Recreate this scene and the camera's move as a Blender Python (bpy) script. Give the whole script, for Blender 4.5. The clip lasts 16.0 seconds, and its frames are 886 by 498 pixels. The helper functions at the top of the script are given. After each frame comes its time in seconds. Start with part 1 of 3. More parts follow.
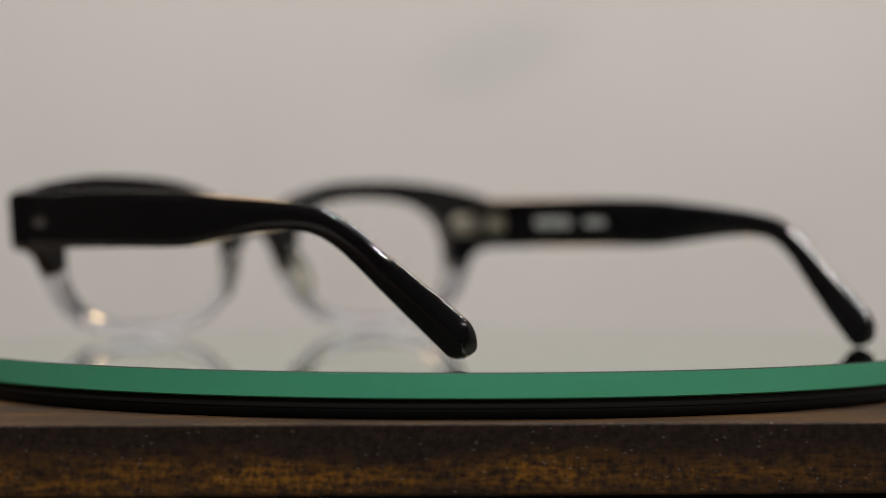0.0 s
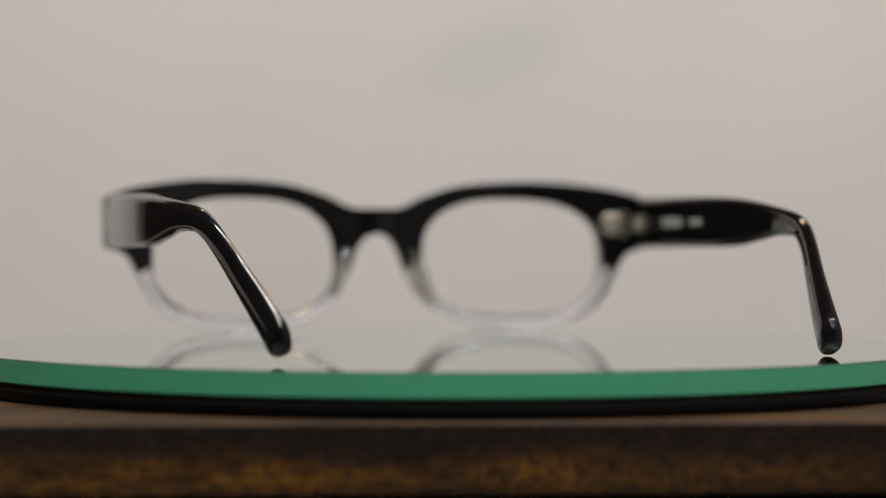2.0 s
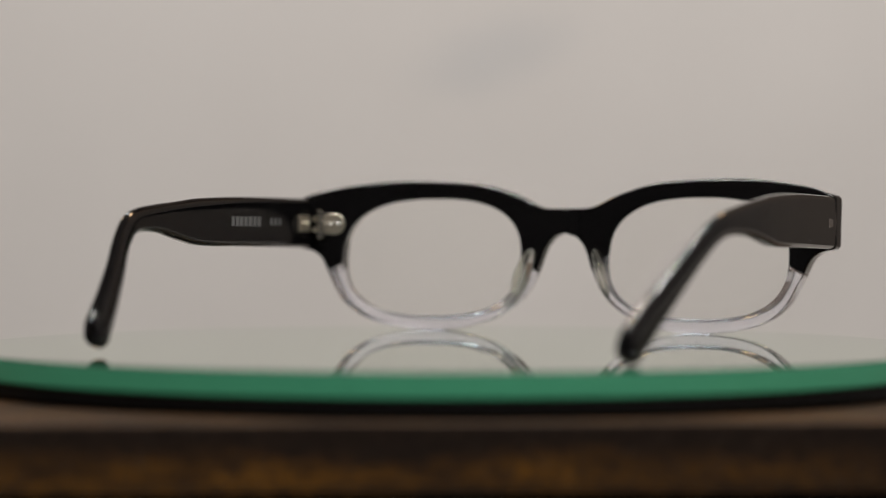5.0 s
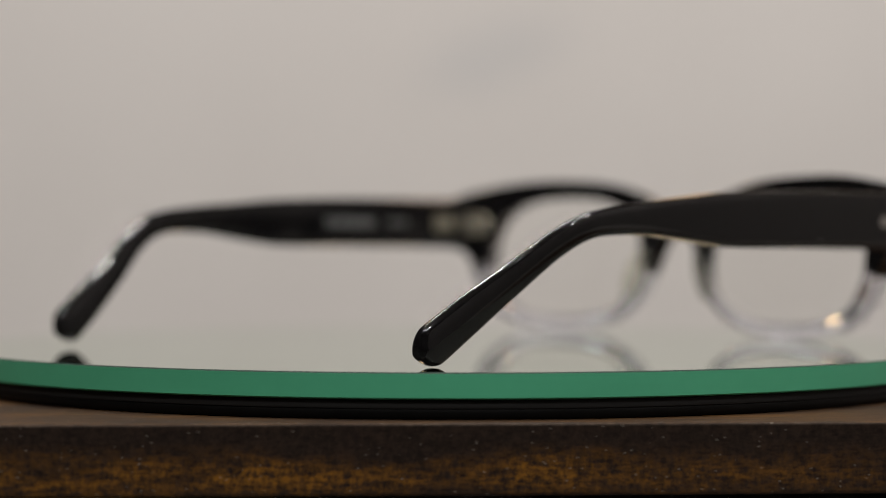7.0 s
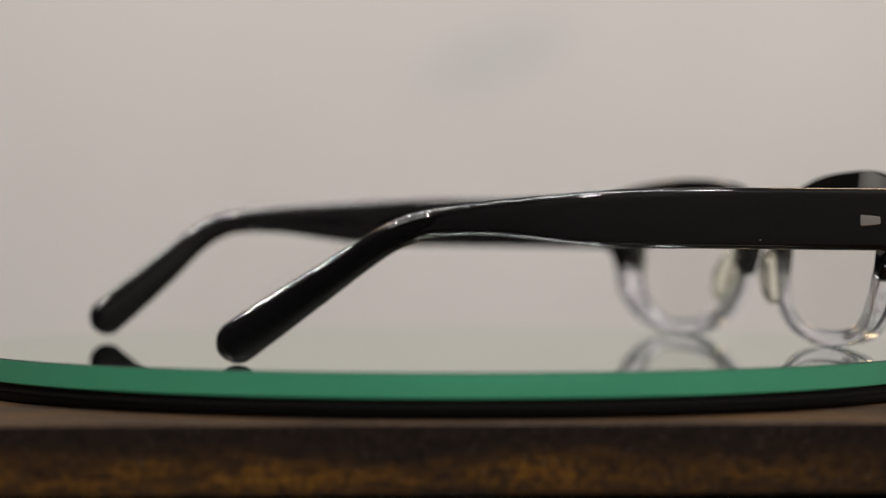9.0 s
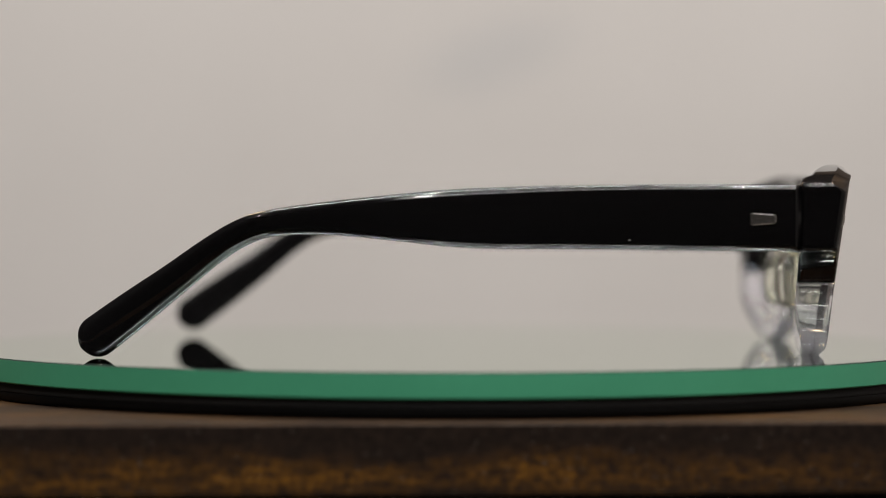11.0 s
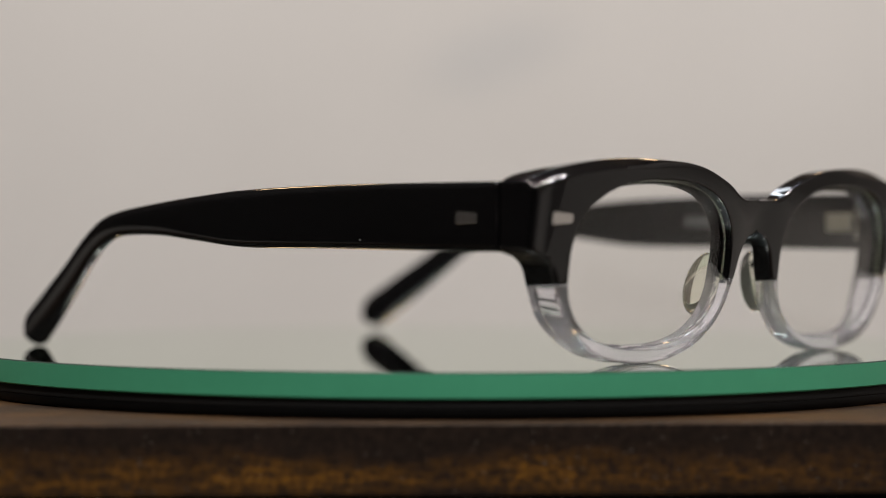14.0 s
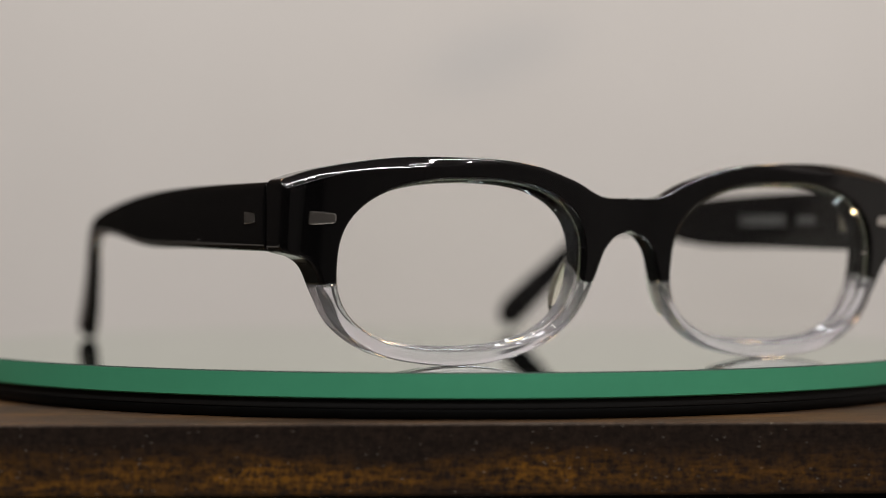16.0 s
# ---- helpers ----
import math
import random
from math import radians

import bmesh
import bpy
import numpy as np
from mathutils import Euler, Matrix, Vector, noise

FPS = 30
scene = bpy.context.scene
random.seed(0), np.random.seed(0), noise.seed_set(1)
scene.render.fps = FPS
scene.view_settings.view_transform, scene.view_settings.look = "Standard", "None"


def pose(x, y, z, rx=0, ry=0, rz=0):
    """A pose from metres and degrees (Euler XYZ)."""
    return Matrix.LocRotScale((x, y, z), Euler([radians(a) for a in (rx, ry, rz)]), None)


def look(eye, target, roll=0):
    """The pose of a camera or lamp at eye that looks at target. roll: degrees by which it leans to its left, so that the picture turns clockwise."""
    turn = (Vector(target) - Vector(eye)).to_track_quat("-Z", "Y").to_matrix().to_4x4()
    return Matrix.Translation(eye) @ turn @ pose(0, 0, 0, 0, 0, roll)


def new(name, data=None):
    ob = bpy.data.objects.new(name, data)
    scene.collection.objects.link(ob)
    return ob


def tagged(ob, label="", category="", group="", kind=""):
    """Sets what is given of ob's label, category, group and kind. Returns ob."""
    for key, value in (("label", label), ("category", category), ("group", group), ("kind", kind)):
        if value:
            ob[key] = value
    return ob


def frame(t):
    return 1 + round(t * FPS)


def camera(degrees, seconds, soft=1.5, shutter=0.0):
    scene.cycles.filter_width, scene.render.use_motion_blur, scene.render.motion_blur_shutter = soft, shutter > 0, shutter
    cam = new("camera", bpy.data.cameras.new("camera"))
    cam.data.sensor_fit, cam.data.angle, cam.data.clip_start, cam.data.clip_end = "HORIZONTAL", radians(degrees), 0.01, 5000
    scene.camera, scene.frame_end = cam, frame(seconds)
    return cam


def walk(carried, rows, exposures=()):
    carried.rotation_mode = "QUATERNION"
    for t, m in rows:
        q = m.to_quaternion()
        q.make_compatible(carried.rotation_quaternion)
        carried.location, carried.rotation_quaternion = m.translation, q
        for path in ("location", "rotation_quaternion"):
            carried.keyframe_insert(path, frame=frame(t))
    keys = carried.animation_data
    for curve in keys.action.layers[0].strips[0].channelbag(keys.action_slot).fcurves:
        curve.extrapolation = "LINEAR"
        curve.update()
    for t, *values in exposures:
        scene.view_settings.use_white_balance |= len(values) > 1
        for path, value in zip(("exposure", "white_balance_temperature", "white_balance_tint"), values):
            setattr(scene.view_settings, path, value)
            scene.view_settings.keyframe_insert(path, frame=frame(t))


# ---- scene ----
MM = 0.001

# ---------------------------------------------------------------- camera
EYE, AIM = (-0.0011, -0.5, 0.02315), (-0.0011, 0.5, 0.01855)
cam = camera(21.9, 16.0, soft=0.95)
# the automatic exposure drifts a little as more or less black comes into view
DRIFT = [(0.0, -0.49), (1.0, -0.45), (2.0, -0.43), (3.0, -0.455), (3.5, -0.475), (4.0, -0.51), (6.5, -0.52), (7.0, -0.49), (8.0, -0.43), (9.0, -0.40), (11.5, -0.41), (13.0, -0.38), (16.0, -0.41)]
walk(cam, [(0.0, look(EYE, AIM, 0.06)), (16.0, look(EYE, AIM, 0.06))], DRIFT)
cam.data.dof.use_dof = True
cam.data.dof.aperture_fstop = 8.0
# the lens is refocused on the way: from the near temple to the frame front and back
focus = new("focus_point")
cam.data.dof.focus_object = focus

# ---------------------------------------------------------------- world and lamps
world = bpy.data.worlds.new("world")
scene.world = world
world.use_nodes = True
world.node_tree.nodes["Background"].inputs["Color"].default_value = (0.9, 0.95, 1.0, 1)
world.node_tree.nodes["Background"].inputs["Strength"].default_value = 0.05

CEILING = 1.7
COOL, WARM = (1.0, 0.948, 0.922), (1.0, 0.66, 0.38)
LAMPS = [
    (-0.34, -0.95, 10.0, 0.05, COOL), (0.38, -1.0, 10.0, 0.05, COOL),
    (0.95, -0.60, 7.5, 0.06, COOL), (-0.98, -0.40, 6.0, 0.06, COOL), (0.92, 0.05, 5.0, 0.06, COOL),
    (0.20, -0.35, 4.0, 0.04, COOL), (-0.24, 0.05, 4.0, 0.04, COOL),
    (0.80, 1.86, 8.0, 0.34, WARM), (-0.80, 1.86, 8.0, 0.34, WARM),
]


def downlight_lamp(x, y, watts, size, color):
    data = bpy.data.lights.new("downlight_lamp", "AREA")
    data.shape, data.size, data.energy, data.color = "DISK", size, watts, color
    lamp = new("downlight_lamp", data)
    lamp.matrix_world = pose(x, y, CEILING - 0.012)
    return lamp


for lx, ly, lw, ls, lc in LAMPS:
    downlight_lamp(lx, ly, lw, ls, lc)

# long fluorescent fixtures over the table and on either side of it
for tube_y, tube_size, tube_watts, tube_color in ((-1.20, (0.9, 0.05), 15.0, COOL), (0.32, (1.5, 0.06), 36.0, COOL), (1.70, (0.7, 0.14), 5.0, (0.86, 0.92, 1.0))):
    tube = bpy.data.lights.new("tube_lamp", "AREA")
    tube.shape, tube.size, tube.size_y, tube.energy, tube.color = "RECTANGLE", *tube_size, tube_watts, tube_color
    new("tube_lamp", tube).matrix_world = pose(0.0, tube_y, CEILING - 0.012)


# ---------------------------------------------------------------- materials
def material(name):
    m = bpy.data.materials.new(name)
    m.use_nodes = True
    return m, m.node_tree.nodes, m.node_tree.links, m.node_tree.nodes["Principled BSDF"]


def plain(name, color, rough, metal=0.0, transmission=0.0, ior=1.5):
    m, nodes, links, b = material(name)
    b.inputs["Base Color"].default_value = (*color, 1)
    b.inputs["Roughness"].default_value = rough
    b.inputs["Metallic"].default_value = metal
    b.inputs["Transmission Weight"].default_value = transmission
    b.inputs["IOR"].default_value = ior
    return m


def noisy(name, low, high, scale, rough=(0.4, 0.6), bump=0.0, stretch=(1, 1, 1), detail=6.0, metal=0.0):
    """Two colours mixed by noise at two scales, with matching roughness and bump."""
    m, nodes, links, b = material(name)
    coord, mapping = nodes.new("ShaderNodeTexCoord"), nodes.new("ShaderNodeMapping")
    mapping.inputs["Scale"].default_value = stretch
    links.new(coord.outputs["Object"], mapping.inputs["Vector"])
    fine, wide = nodes.new("ShaderNodeTexNoise"), nodes.new("ShaderNodeTexNoise")
    fine.inputs["Scale"].default_value, fine.inputs["Detail"].default_value = scale, detail
    wide.inputs["Scale"].default_value, wide.inputs["Detail"].default_value = scale / 9, 2
    for n in (fine, wide):
        links.new(mapping.outputs["Vector"], n.inputs["Vector"])
    mix = nodes.new("ShaderNodeMath")
    mix.operation = "MULTIPLY_ADD"
    mix.inputs[1].default_value = 0.5
    links.new(fine.outputs["Fac"], mix.inputs[0])
    half = nodes.new("ShaderNodeMath")
    half.operation = "MULTIPLY"
    half.inputs[1].default_value = 0.5
    links.new(wide.outputs["Fac"], half.inputs[0])
    links.new(half.outputs[0], mix.inputs[2])
    ramp = nodes.new("ShaderNodeValToRGB")
    ramp.color_ramp.elements[0].position, ramp.color_ramp.elements[0].color = 0.38, (*low, 1)
    ramp.color_ramp.elements[1].position, ramp.color_ramp.elements[1].color = 0.62, (*high, 1)
    links.new(mix.outputs[0], ramp.inputs["Fac"])
    links.new(ramp.outputs["Color"], b.inputs["Base Color"])
    rr = nodes.new("ShaderNodeMapRange")
    rr.inputs["To Min"].default_value, rr.inputs["To Max"].default_value = rough
    links.new(mix.outputs[0], rr.inputs["Value"])
    links.new(rr.outputs["Result"], b.inputs["Roughness"])
    b.inputs["Metallic"].default_value = metal
    if bump:
        bp = nodes.new("ShaderNodeBump")
        bp.inputs["Strength"].default_value, bp.inputs["Distance"].default_value = bump, 0.001
        links.new(fine.outputs["Fac"], bp.inputs["Height"])
        links.new(bp.outputs["Normal"], b.inputs["Normal"])
    return m


BLACK = plain("black_acetate", (0.0035, 0.0033, 0.0036), 0.03)
CLEAR = plain("clear_acetate", (0.955, 0.95, 1.0), 0.0, transmission=0.92, ior=1.49)
PAD = plain("nose_pad_acetate", (0.965, 0.96, 0.84), 0.0, transmission=0.95, ior=1.40)
LENS = plain("lens_plastic", (0.985, 0.985, 0.975), 0.0, transmission=1.0, ior=1.28)
SILVER = plain("nickel_silver", (0.80, 0.78, 0.75), 0.20, metal=1.0)
LENS_EDGE = plain("lens_edge_plastic", (0.66, 0.67, 0.50), 0.25, transmission=0.75)
BRASS = plain("hinge_plate_metal", (0.60, 0.55, 0.44), 0.35, metal=1.0)
INK = plain("white_print", (0.42, 0.42, 0.41), 0.2)
FADED_INK = plain("faded_print", (0.13, 0.13, 0.13), 0.08)
GLASS_TOP = plain("mirror_glass", (0.66, 0.72, 0.68), 0.0, metal=1.0)
GLASS_TOP.node_tree.nodes["Principled BSDF"].inputs["Specular Tint"].default_value = (0.90, 0.95, 0.89, 1)
GLASS_EDGE = noisy("ground_glass_edge", (0.089, 0.462, 0.258), (0.095, 0.485, 0.272), 400, (0.35, 0.45))
PLATTER = noisy("black_plastic", (0.0015, 0.0015, 0.0015), (0.003, 0.003, 0.003), 300, (0.4, 0.5))
PLATTER.node_tree.nodes["Principled BSDF"].inputs["Specular IOR Level"].default_value = 0.18
TABLE = noisy("grey_tabletop", (0.19, 0.18, 0.168), (0.22, 0.21, 0.195), 40, (0.45, 0.6))
RUBBER = noisy("black_rubber", (0.003, 0.003, 0.003), (0.006, 0.006, 0.0055), 400, (0.7, 0.85))
BEVEL = plain("glass_bevel", (0.03, 0.06, 0.045), 0.6)
BEVEL.node_tree.nodes["Principled BSDF"].inputs["Specular IOR Level"].default_value = 0.1
# dim and brighter sides of the room are put into these wall colours
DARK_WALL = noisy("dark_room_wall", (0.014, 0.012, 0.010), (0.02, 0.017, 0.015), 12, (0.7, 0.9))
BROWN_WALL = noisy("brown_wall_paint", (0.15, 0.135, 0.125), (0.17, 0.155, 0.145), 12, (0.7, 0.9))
SIDE_WALL = noisy("grey_brown_side_wall", (0.21, 0.195, 0.185), (0.24, 0.225, 0.215), 12, (0.7, 0.9))
CEIL = noisy("ceiling_paint", (0.52, 0.51, 0.49), (0.57, 0.56, 0.54), 20, (0.8, 0.9))
FLOOR = noisy("floor_wood", (0.018, 0.014, 0.011), (0.03, 0.024, 0.018), 30, (0.4, 0.6), 0.1, (1, 8, 1))


def marked_wall():
    """The pale plaster with one faint, blurred grey mark."""
    m = noisy("marked_plaster", (0.70, 0.675, 0.64), (0.74, 0.715, 0.68), 6, (0.8, 0.95), 0.05)
    nodes, links = m.node_tree.nodes, m.node_tree.links
    b = nodes["Principled BSDF"]
    base = b.inputs["Base Color"].links[0].from_socket
    coord, mapping = nodes.new("ShaderNodeTexCoord"), nodes.new("ShaderNodeMapping")
    mapping.vector_type = "TEXTURE"
    mapping.inputs["Location"].default_value = (0.036, BACK_Y, 0.165)
    mapping.inputs["Rotation"].default_value = (0, radians(-17), 0)
    mapping.inputs["Scale"].default_value = (0.085, 1.0, 0.036)
    links.new(coord.outputs["Object"], mapping.inputs["Vector"])
    rough = nodes.new("ShaderNodeTexNoise")
    rough.inputs["Scale"].default_value, rough.inputs["Detail"].default_value = 2.2, 3
    links.new(mapping.outputs["Vector"], rough.inputs["Vector"])
    grad = nodes.new("ShaderNodeTexGradient")
    grad.gradient_type = "SPHERICAL"
    links.new(mapping.outputs["Vector"], grad.inputs["Vector"])
    mul = nodes.new("ShaderNodeMath")
    mul.operation = "MULTIPLY"
    links.new(grad.outputs["Fac"], mul.inputs[0])
    links.new(rough.outputs["Fac"], mul.inputs[1])
    step = nodes.new("ShaderNodeMapRange")
    step.inputs["From Min"].default_value, step.inputs["From Max"].default_value = 0.02, 0.34
    step.inputs["To Max"].default_value = 0.26
    links.new(mul.outputs[0], step.inputs["Value"])
    mix = nodes.new("ShaderNodeMix")
    mix.data_type = "RGBA"
    links.new(step.outputs["Result"], mix.inputs["Factor"])
    links.new(base, mix.inputs["A"])
    mix.inputs["B"].default_value = (0.47, 0.50, 0.52, 1)
    links.new(mix.outputs["Result"], b.inputs["Base Color"])
    return m


BACK_Y = 1.28
MARKED = marked_wall()


def stained_wood():
    """Dark stain over golden wood: short grain dashes, worn golden patches, and pale dust in the pores."""
    m, nodes, links, b = material("stained_wood")
    coord = nodes.new("ShaderNodeTexCoord")

    def stretched(x, y, z):
        mp = nodes.new("ShaderNodeMapping")
        mp.inputs["Scale"].default_value = (x, y, z)
        links.new(coord.outputs["Object"], mp.inputs["Vector"])
        return mp.outputs["Vector"]

    def noise_of(vector, scale, detail, rough=0.6):
        n = nodes.new("ShaderNodeTexNoise")
        n.inputs["Scale"].default_value, n.inputs["Detail"].default_value, n.inputs["Roughness"].default_value = scale, detail, rough
        links.new(vector, n.inputs["Vector"])
        return n.outputs["Fac"]

    def math_of(op, a, c):
        n = nodes.new("ShaderNodeMath")
        n.operation = op
        for k, v in enumerate((a, c)):
            if isinstance(v, float):
                n.inputs[k].default_value = v
            else:
                links.new(v, n.inputs[k])
        return n.outputs[0]

    def ramp_of(fac, lo, hi):
        n = nodes.new("ShaderNodeMapRange")
        n.interpolation_type = "SMOOTHSTEP"
        n.inputs["From Min"].default_value, n.inputs["From Max"].default_value = lo, hi
        links.new(fac, n.inputs["Value"])
        return n.outputs["Result"]

    patch = noise_of(stretched(0.5, 1, 1.6), 55, 3)
    grain = noise_of(stretched(0.30, 1, 1.0), 1700, 3, 0.7)
    mottle = math_of("ADD", math_of("MULTIPLY", noise_of(stretched(1.4, 1, 0.8), 620, 6, 0.75), 0.5), math_of("MULTIPLY", noise_of(stretched(0.35, 1, 1.4), 760, 5, 0.75), 0.5))
    # the finish is worn through in a long stripe along the middle of the face
    sep = nodes.new("ShaderNodeSeparateXYZ")
    links.new(coord.outputs["Object"], sep.inputs["Vector"])
    away = math_of("ABSOLUTE", math_of("SUBTRACT", sep.outputs["Z"], 0.0086), 0.0)
    stripe = math_of("SUBTRACT", 1.0, ramp_of(away, 0.0002, 0.0062))
    worn = math_of("MULTIPLY", stripe, ramp_of(patch, 0.36, 0.64))
    worn = math_of("MULTIPLY", worn, ramp_of(mottle, 0.40, 0.62))
    # the golden stripe is strongest left of the middle and fades towards both ends
    half = math_of("SUBTRACT", 1.0, ramp_of(math_of("ABSOLUTE", math_of("SUBTRACT", sep.outputs["X"], -0.030), 0.0), 0.02, 0.125))
    worn = math_of("MULTIPLY", worn, math_of("ADD", math_of("MULTIPLY", half, 0.85), 0.2))
    # the top is a paler, streaky brown than the face
    worn = math_of("MAXIMUM", worn, math_of("MULTIPLY", ramp_of(sep.outputs["Z"], 0.01712, 0.01740), math_of("MULTIPLY", math_of("MULTIPLY", ramp_of(patch, 0.25, 0.75), ramp_of(noise_of(stretched(0.06, 1, 1), 520, 3), 0.3, 0.7)), 0.30)))
    mix = nodes.new("ShaderNodeMix")
    mix.data_type = "RGBA"
    mix.inputs["B"].default_value = (0.25, 0.11, 0.014, 1)
    stain = nodes.new("ShaderNodeMix")
    stain.data_type = "RGBA"
    stain.inputs["A"].default_value, stain.inputs["B"].default_value = (0.013, 0.0095, 0.0075, 1), (0.033, 0.0215, 0.0155, 1)
    links.new(ramp_of(noise_of(stretched(1.0, 1, 0.8), 900, 6, 0.8), 0.30, 0.70), stain.inputs["Factor"])
    links.new(stain.outputs["Result"], mix.inputs["A"])
    links.new(worn, mix.inputs["Factor"])
    pores = nodes.new("ShaderNodeMix")
    pores.data_type = "RGBA"
    links.new(math_of("MULTIPLY", ramp_of(grain, 0.50, 0.68), 0.62), pores.inputs["Factor"])
    links.new(mix.outputs["Result"], pores.inputs["A"])
    pores.inputs["B"].default_value = (0.009, 0.006, 0.005, 1)
    dust = nodes.new("ShaderNodeTexVoronoi")
    dust.inputs["Scale"].default_value = 1050
    links.new(stretched(0.36, 1, 1.25), dust.inputs["Vector"])
    specks = math_of("LESS_THAN", dust.outputs["Distance"], 0.115)
    keep = math_of("GREATER_THAN", noise_of(stretched(1, 1, 1), 260, 2), 0.50)
    final = nodes.new("ShaderNodeMix")
    final.data_type = "RGBA"
    links.new(math_of("MULTIPLY", math_of("MULTIPLY", specks, keep), 0.30), final.inputs["Factor"])
    links.new(pores.outputs["Result"], final.inputs["A"])
    final.inputs["B"].default_value = (0.42, 0.38, 0.32, 1)
    # the top edge is rubbed pale, and the light on its bevel is painted in
    lit_rub = nodes.new("ShaderNodeMix")
    lit_rub.data_type = "RGBA"
    edge = math_of("SUBTRACT", 1.0, ramp_of(math_of("ABSOLUTE", math_of("SUBTRACT", sep.outputs["Z"], 0.01722), 0.0), 0.0001, 0.0003))
    front = math_of("LESS_THAN", sep.outputs["Y"], -0.1086)
    links.new(math_of("MULTIPLY", math_of("MULTIPLY", edge, front), math_of("MULTIPLY", ramp_of(patch, 0.35, 0.75), ramp_of(mottle, 0.3, 0.8))), lit_rub.inputs["Factor"])
    links.new(final.outputs["Result"], lit_rub.inputs["A"])
    lit_rub.inputs["B"].default_value = (0.15, 0.115, 0.085, 1)
    links.new(lit_rub.outputs["Result"], b.inputs["Base Color"])
    b.inputs["Roughness"].default_value = 0.62
    b.inputs["Specular IOR Level"].default_value = 0.08
    bump = nodes.new("ShaderNodeBump")
    bump.inputs["Strength"].default_value, bump.inputs["Distance"].default_value = 0.35, 0.0004
    links.new(mottle, bump.inputs["Height"])
    links.new(bump.outputs["Normal"], b.inputs["Normal"])
    return m


WOOD = stained_wood()


# ---------------------------------------------------------------- mesh helpers
def link_mesh(name, bm, mat, smooth=True):
    bmesh.ops.recalc_face_normals(bm, faces=bm.faces)
    for e in bm.edges:
        if len(e.link_faces) == 2 and e.calc_face_angle() > 0.62:
            e.smooth = False
    mesh = bpy.data.meshes.new(name)
    bm.to_mesh(mesh)
    bm.free()
    mesh.materials.append(mat)
    if smooth:
        mesh.polygons.foreach_set("use_smooth", [True] * len(mesh.polygons))
    return new(name, mesh)


def part(name, bm, mat, parent, label="", smooth=True, weighted=False):
    ob = link_mesh(name, bm, mat, smooth)
    ob.parent = parent
    if label:
        ob["label"] = label
    if weighted:
        w = ob.modifiers.new("normals", "WEIGHTED_NORMAL")
        w.weight = 80
    return ob


def box(bm, x0, x1, y0, y1, z0, z1, bevel=0.0, segments=2, turn=None):
    made = bmesh.ops.create_cube(bm, size=1)["verts"]
    for v in made:
        v.co = Vector(((x0 + x1) / 2 + v.co.x * (x1 - x0), (y0 + y1) / 2 + v.co.y * (y1 - y0), (z0 + z1) / 2 + v.co.z * (z1 - z0)))
    if bevel:
        edges = list({e for v in made for e in v.link_edges})
        made = bmesh.ops.bevel(bm, geom=edges, offset=bevel, segments=segments, affect="EDGES", profile=0.5)["verts"]
    if turn is not None:
        bmesh.ops.transform(bm, matrix=turn, verts=[v for v in bm.verts])
    return bm


def lathe(bm, profile, steps=256):
    """A closed or open profile of (radius, height) turned round z."""
    rings = []
    for r, z in profile:
        rings.append([bm.verts.new((r * math.cos(2 * math.pi * i / steps), r * math.sin(2 * math.pi * i / steps), z)) for i in range(steps)] if r > 0 else [bm.verts.new((0, 0, z))])
    for a, b in zip(rings, rings[1:]):
        for i in range(steps):
            j = (i + 1) % steps
            f = [a[i % len(a)], a[j % len(a)], b[j % len(b)], b[i % len(b)]]
            f = list(dict.fromkeys(f))
            if len(f) > 2:
                bm.faces.new(f)
    return bm


def glide(keys, u):
    """A smooth value at u through rising keys (u, value, ...)."""
    n = len(keys)
    if u <= keys[0][0]:
        return list(keys[0][1:])
    if u >= keys[-1][0]:
        return list(keys[-1][1:])
    i = max(k for k in range(n - 1) if keys[k][0] <= u)
    p1, p2 = keys[i], keys[i + 1]
    p0, p3 = keys[max(i - 1, 0)], keys[min(i + 2, n - 1)]
    h = p2[0] - p1[0]
    s = (u - p1[0]) / h
    out = []
    for k in range(1, len(p1)):
        m1 = (p2[k] - p0[k]) / (p2[0] - p0[0]) * h
        m2 = (p3[k] - p1[k]) / (p3[0] - p1[0]) * h
        out.append((2 * s**3 - 3 * s**2 + 1) * p1[k] + (s**3 - 2 * s**2 + s) * m1 + (-2 * s**3 + 3 * s**2) * p2[k] + (s**3 - s**2) * m2)
    return out


# ---------------------------------------------------------------- room
def slab(name, label, mat, *size):
    ob = link_mesh(name, box(bmesh.new(), *size), mat, smooth=False)
    return tagged(ob, label, name.split("_")[0], kind="structure")


ROOM_X, BACK, FRONT, FLOOR_Z = 1.2, 2.70, -2.2, -0.80
slab("floor", "dark brown wooden floor of the shop room", FLOOR, -ROOM_X - 0.1, ROOM_X + 0.1, FRONT - 0.1, BACK + 0.1, FLOOR_Z - 0.1, FLOOR_Z)
slab("ceiling", "off-white painted ceiling of the shop room", CEIL, -ROOM_X - 0.1, ROOM_X + 0.1, FRONT - 0.1, BACK + 0.1, CEILING, CEILING + 0.1)
slab("wall_north", "brown painted wall behind the pale backdrop board", BROWN_WALL, -ROOM_X - 0.1, ROOM_X + 0.1, BACK, BACK + 0.1, FLOOR_Z, CEILING)
# walls out of view; their colours carry how dim or bright each side is
slab("wall_south", "unseen wall coloured dark for the unlit side of the room", DARK_WALL, -ROOM_X - 0.1, ROOM_X + 0.1, FRONT - 0.1, FRONT, FLOOR_Z, CEILING)
slab("wall_west", "unseen side wall coloured dark for the dim side of the room", DARK_WALL, -ROOM_X - 0.1, -ROOM_X, FRONT, BACK, FLOOR_Z, CEILING)
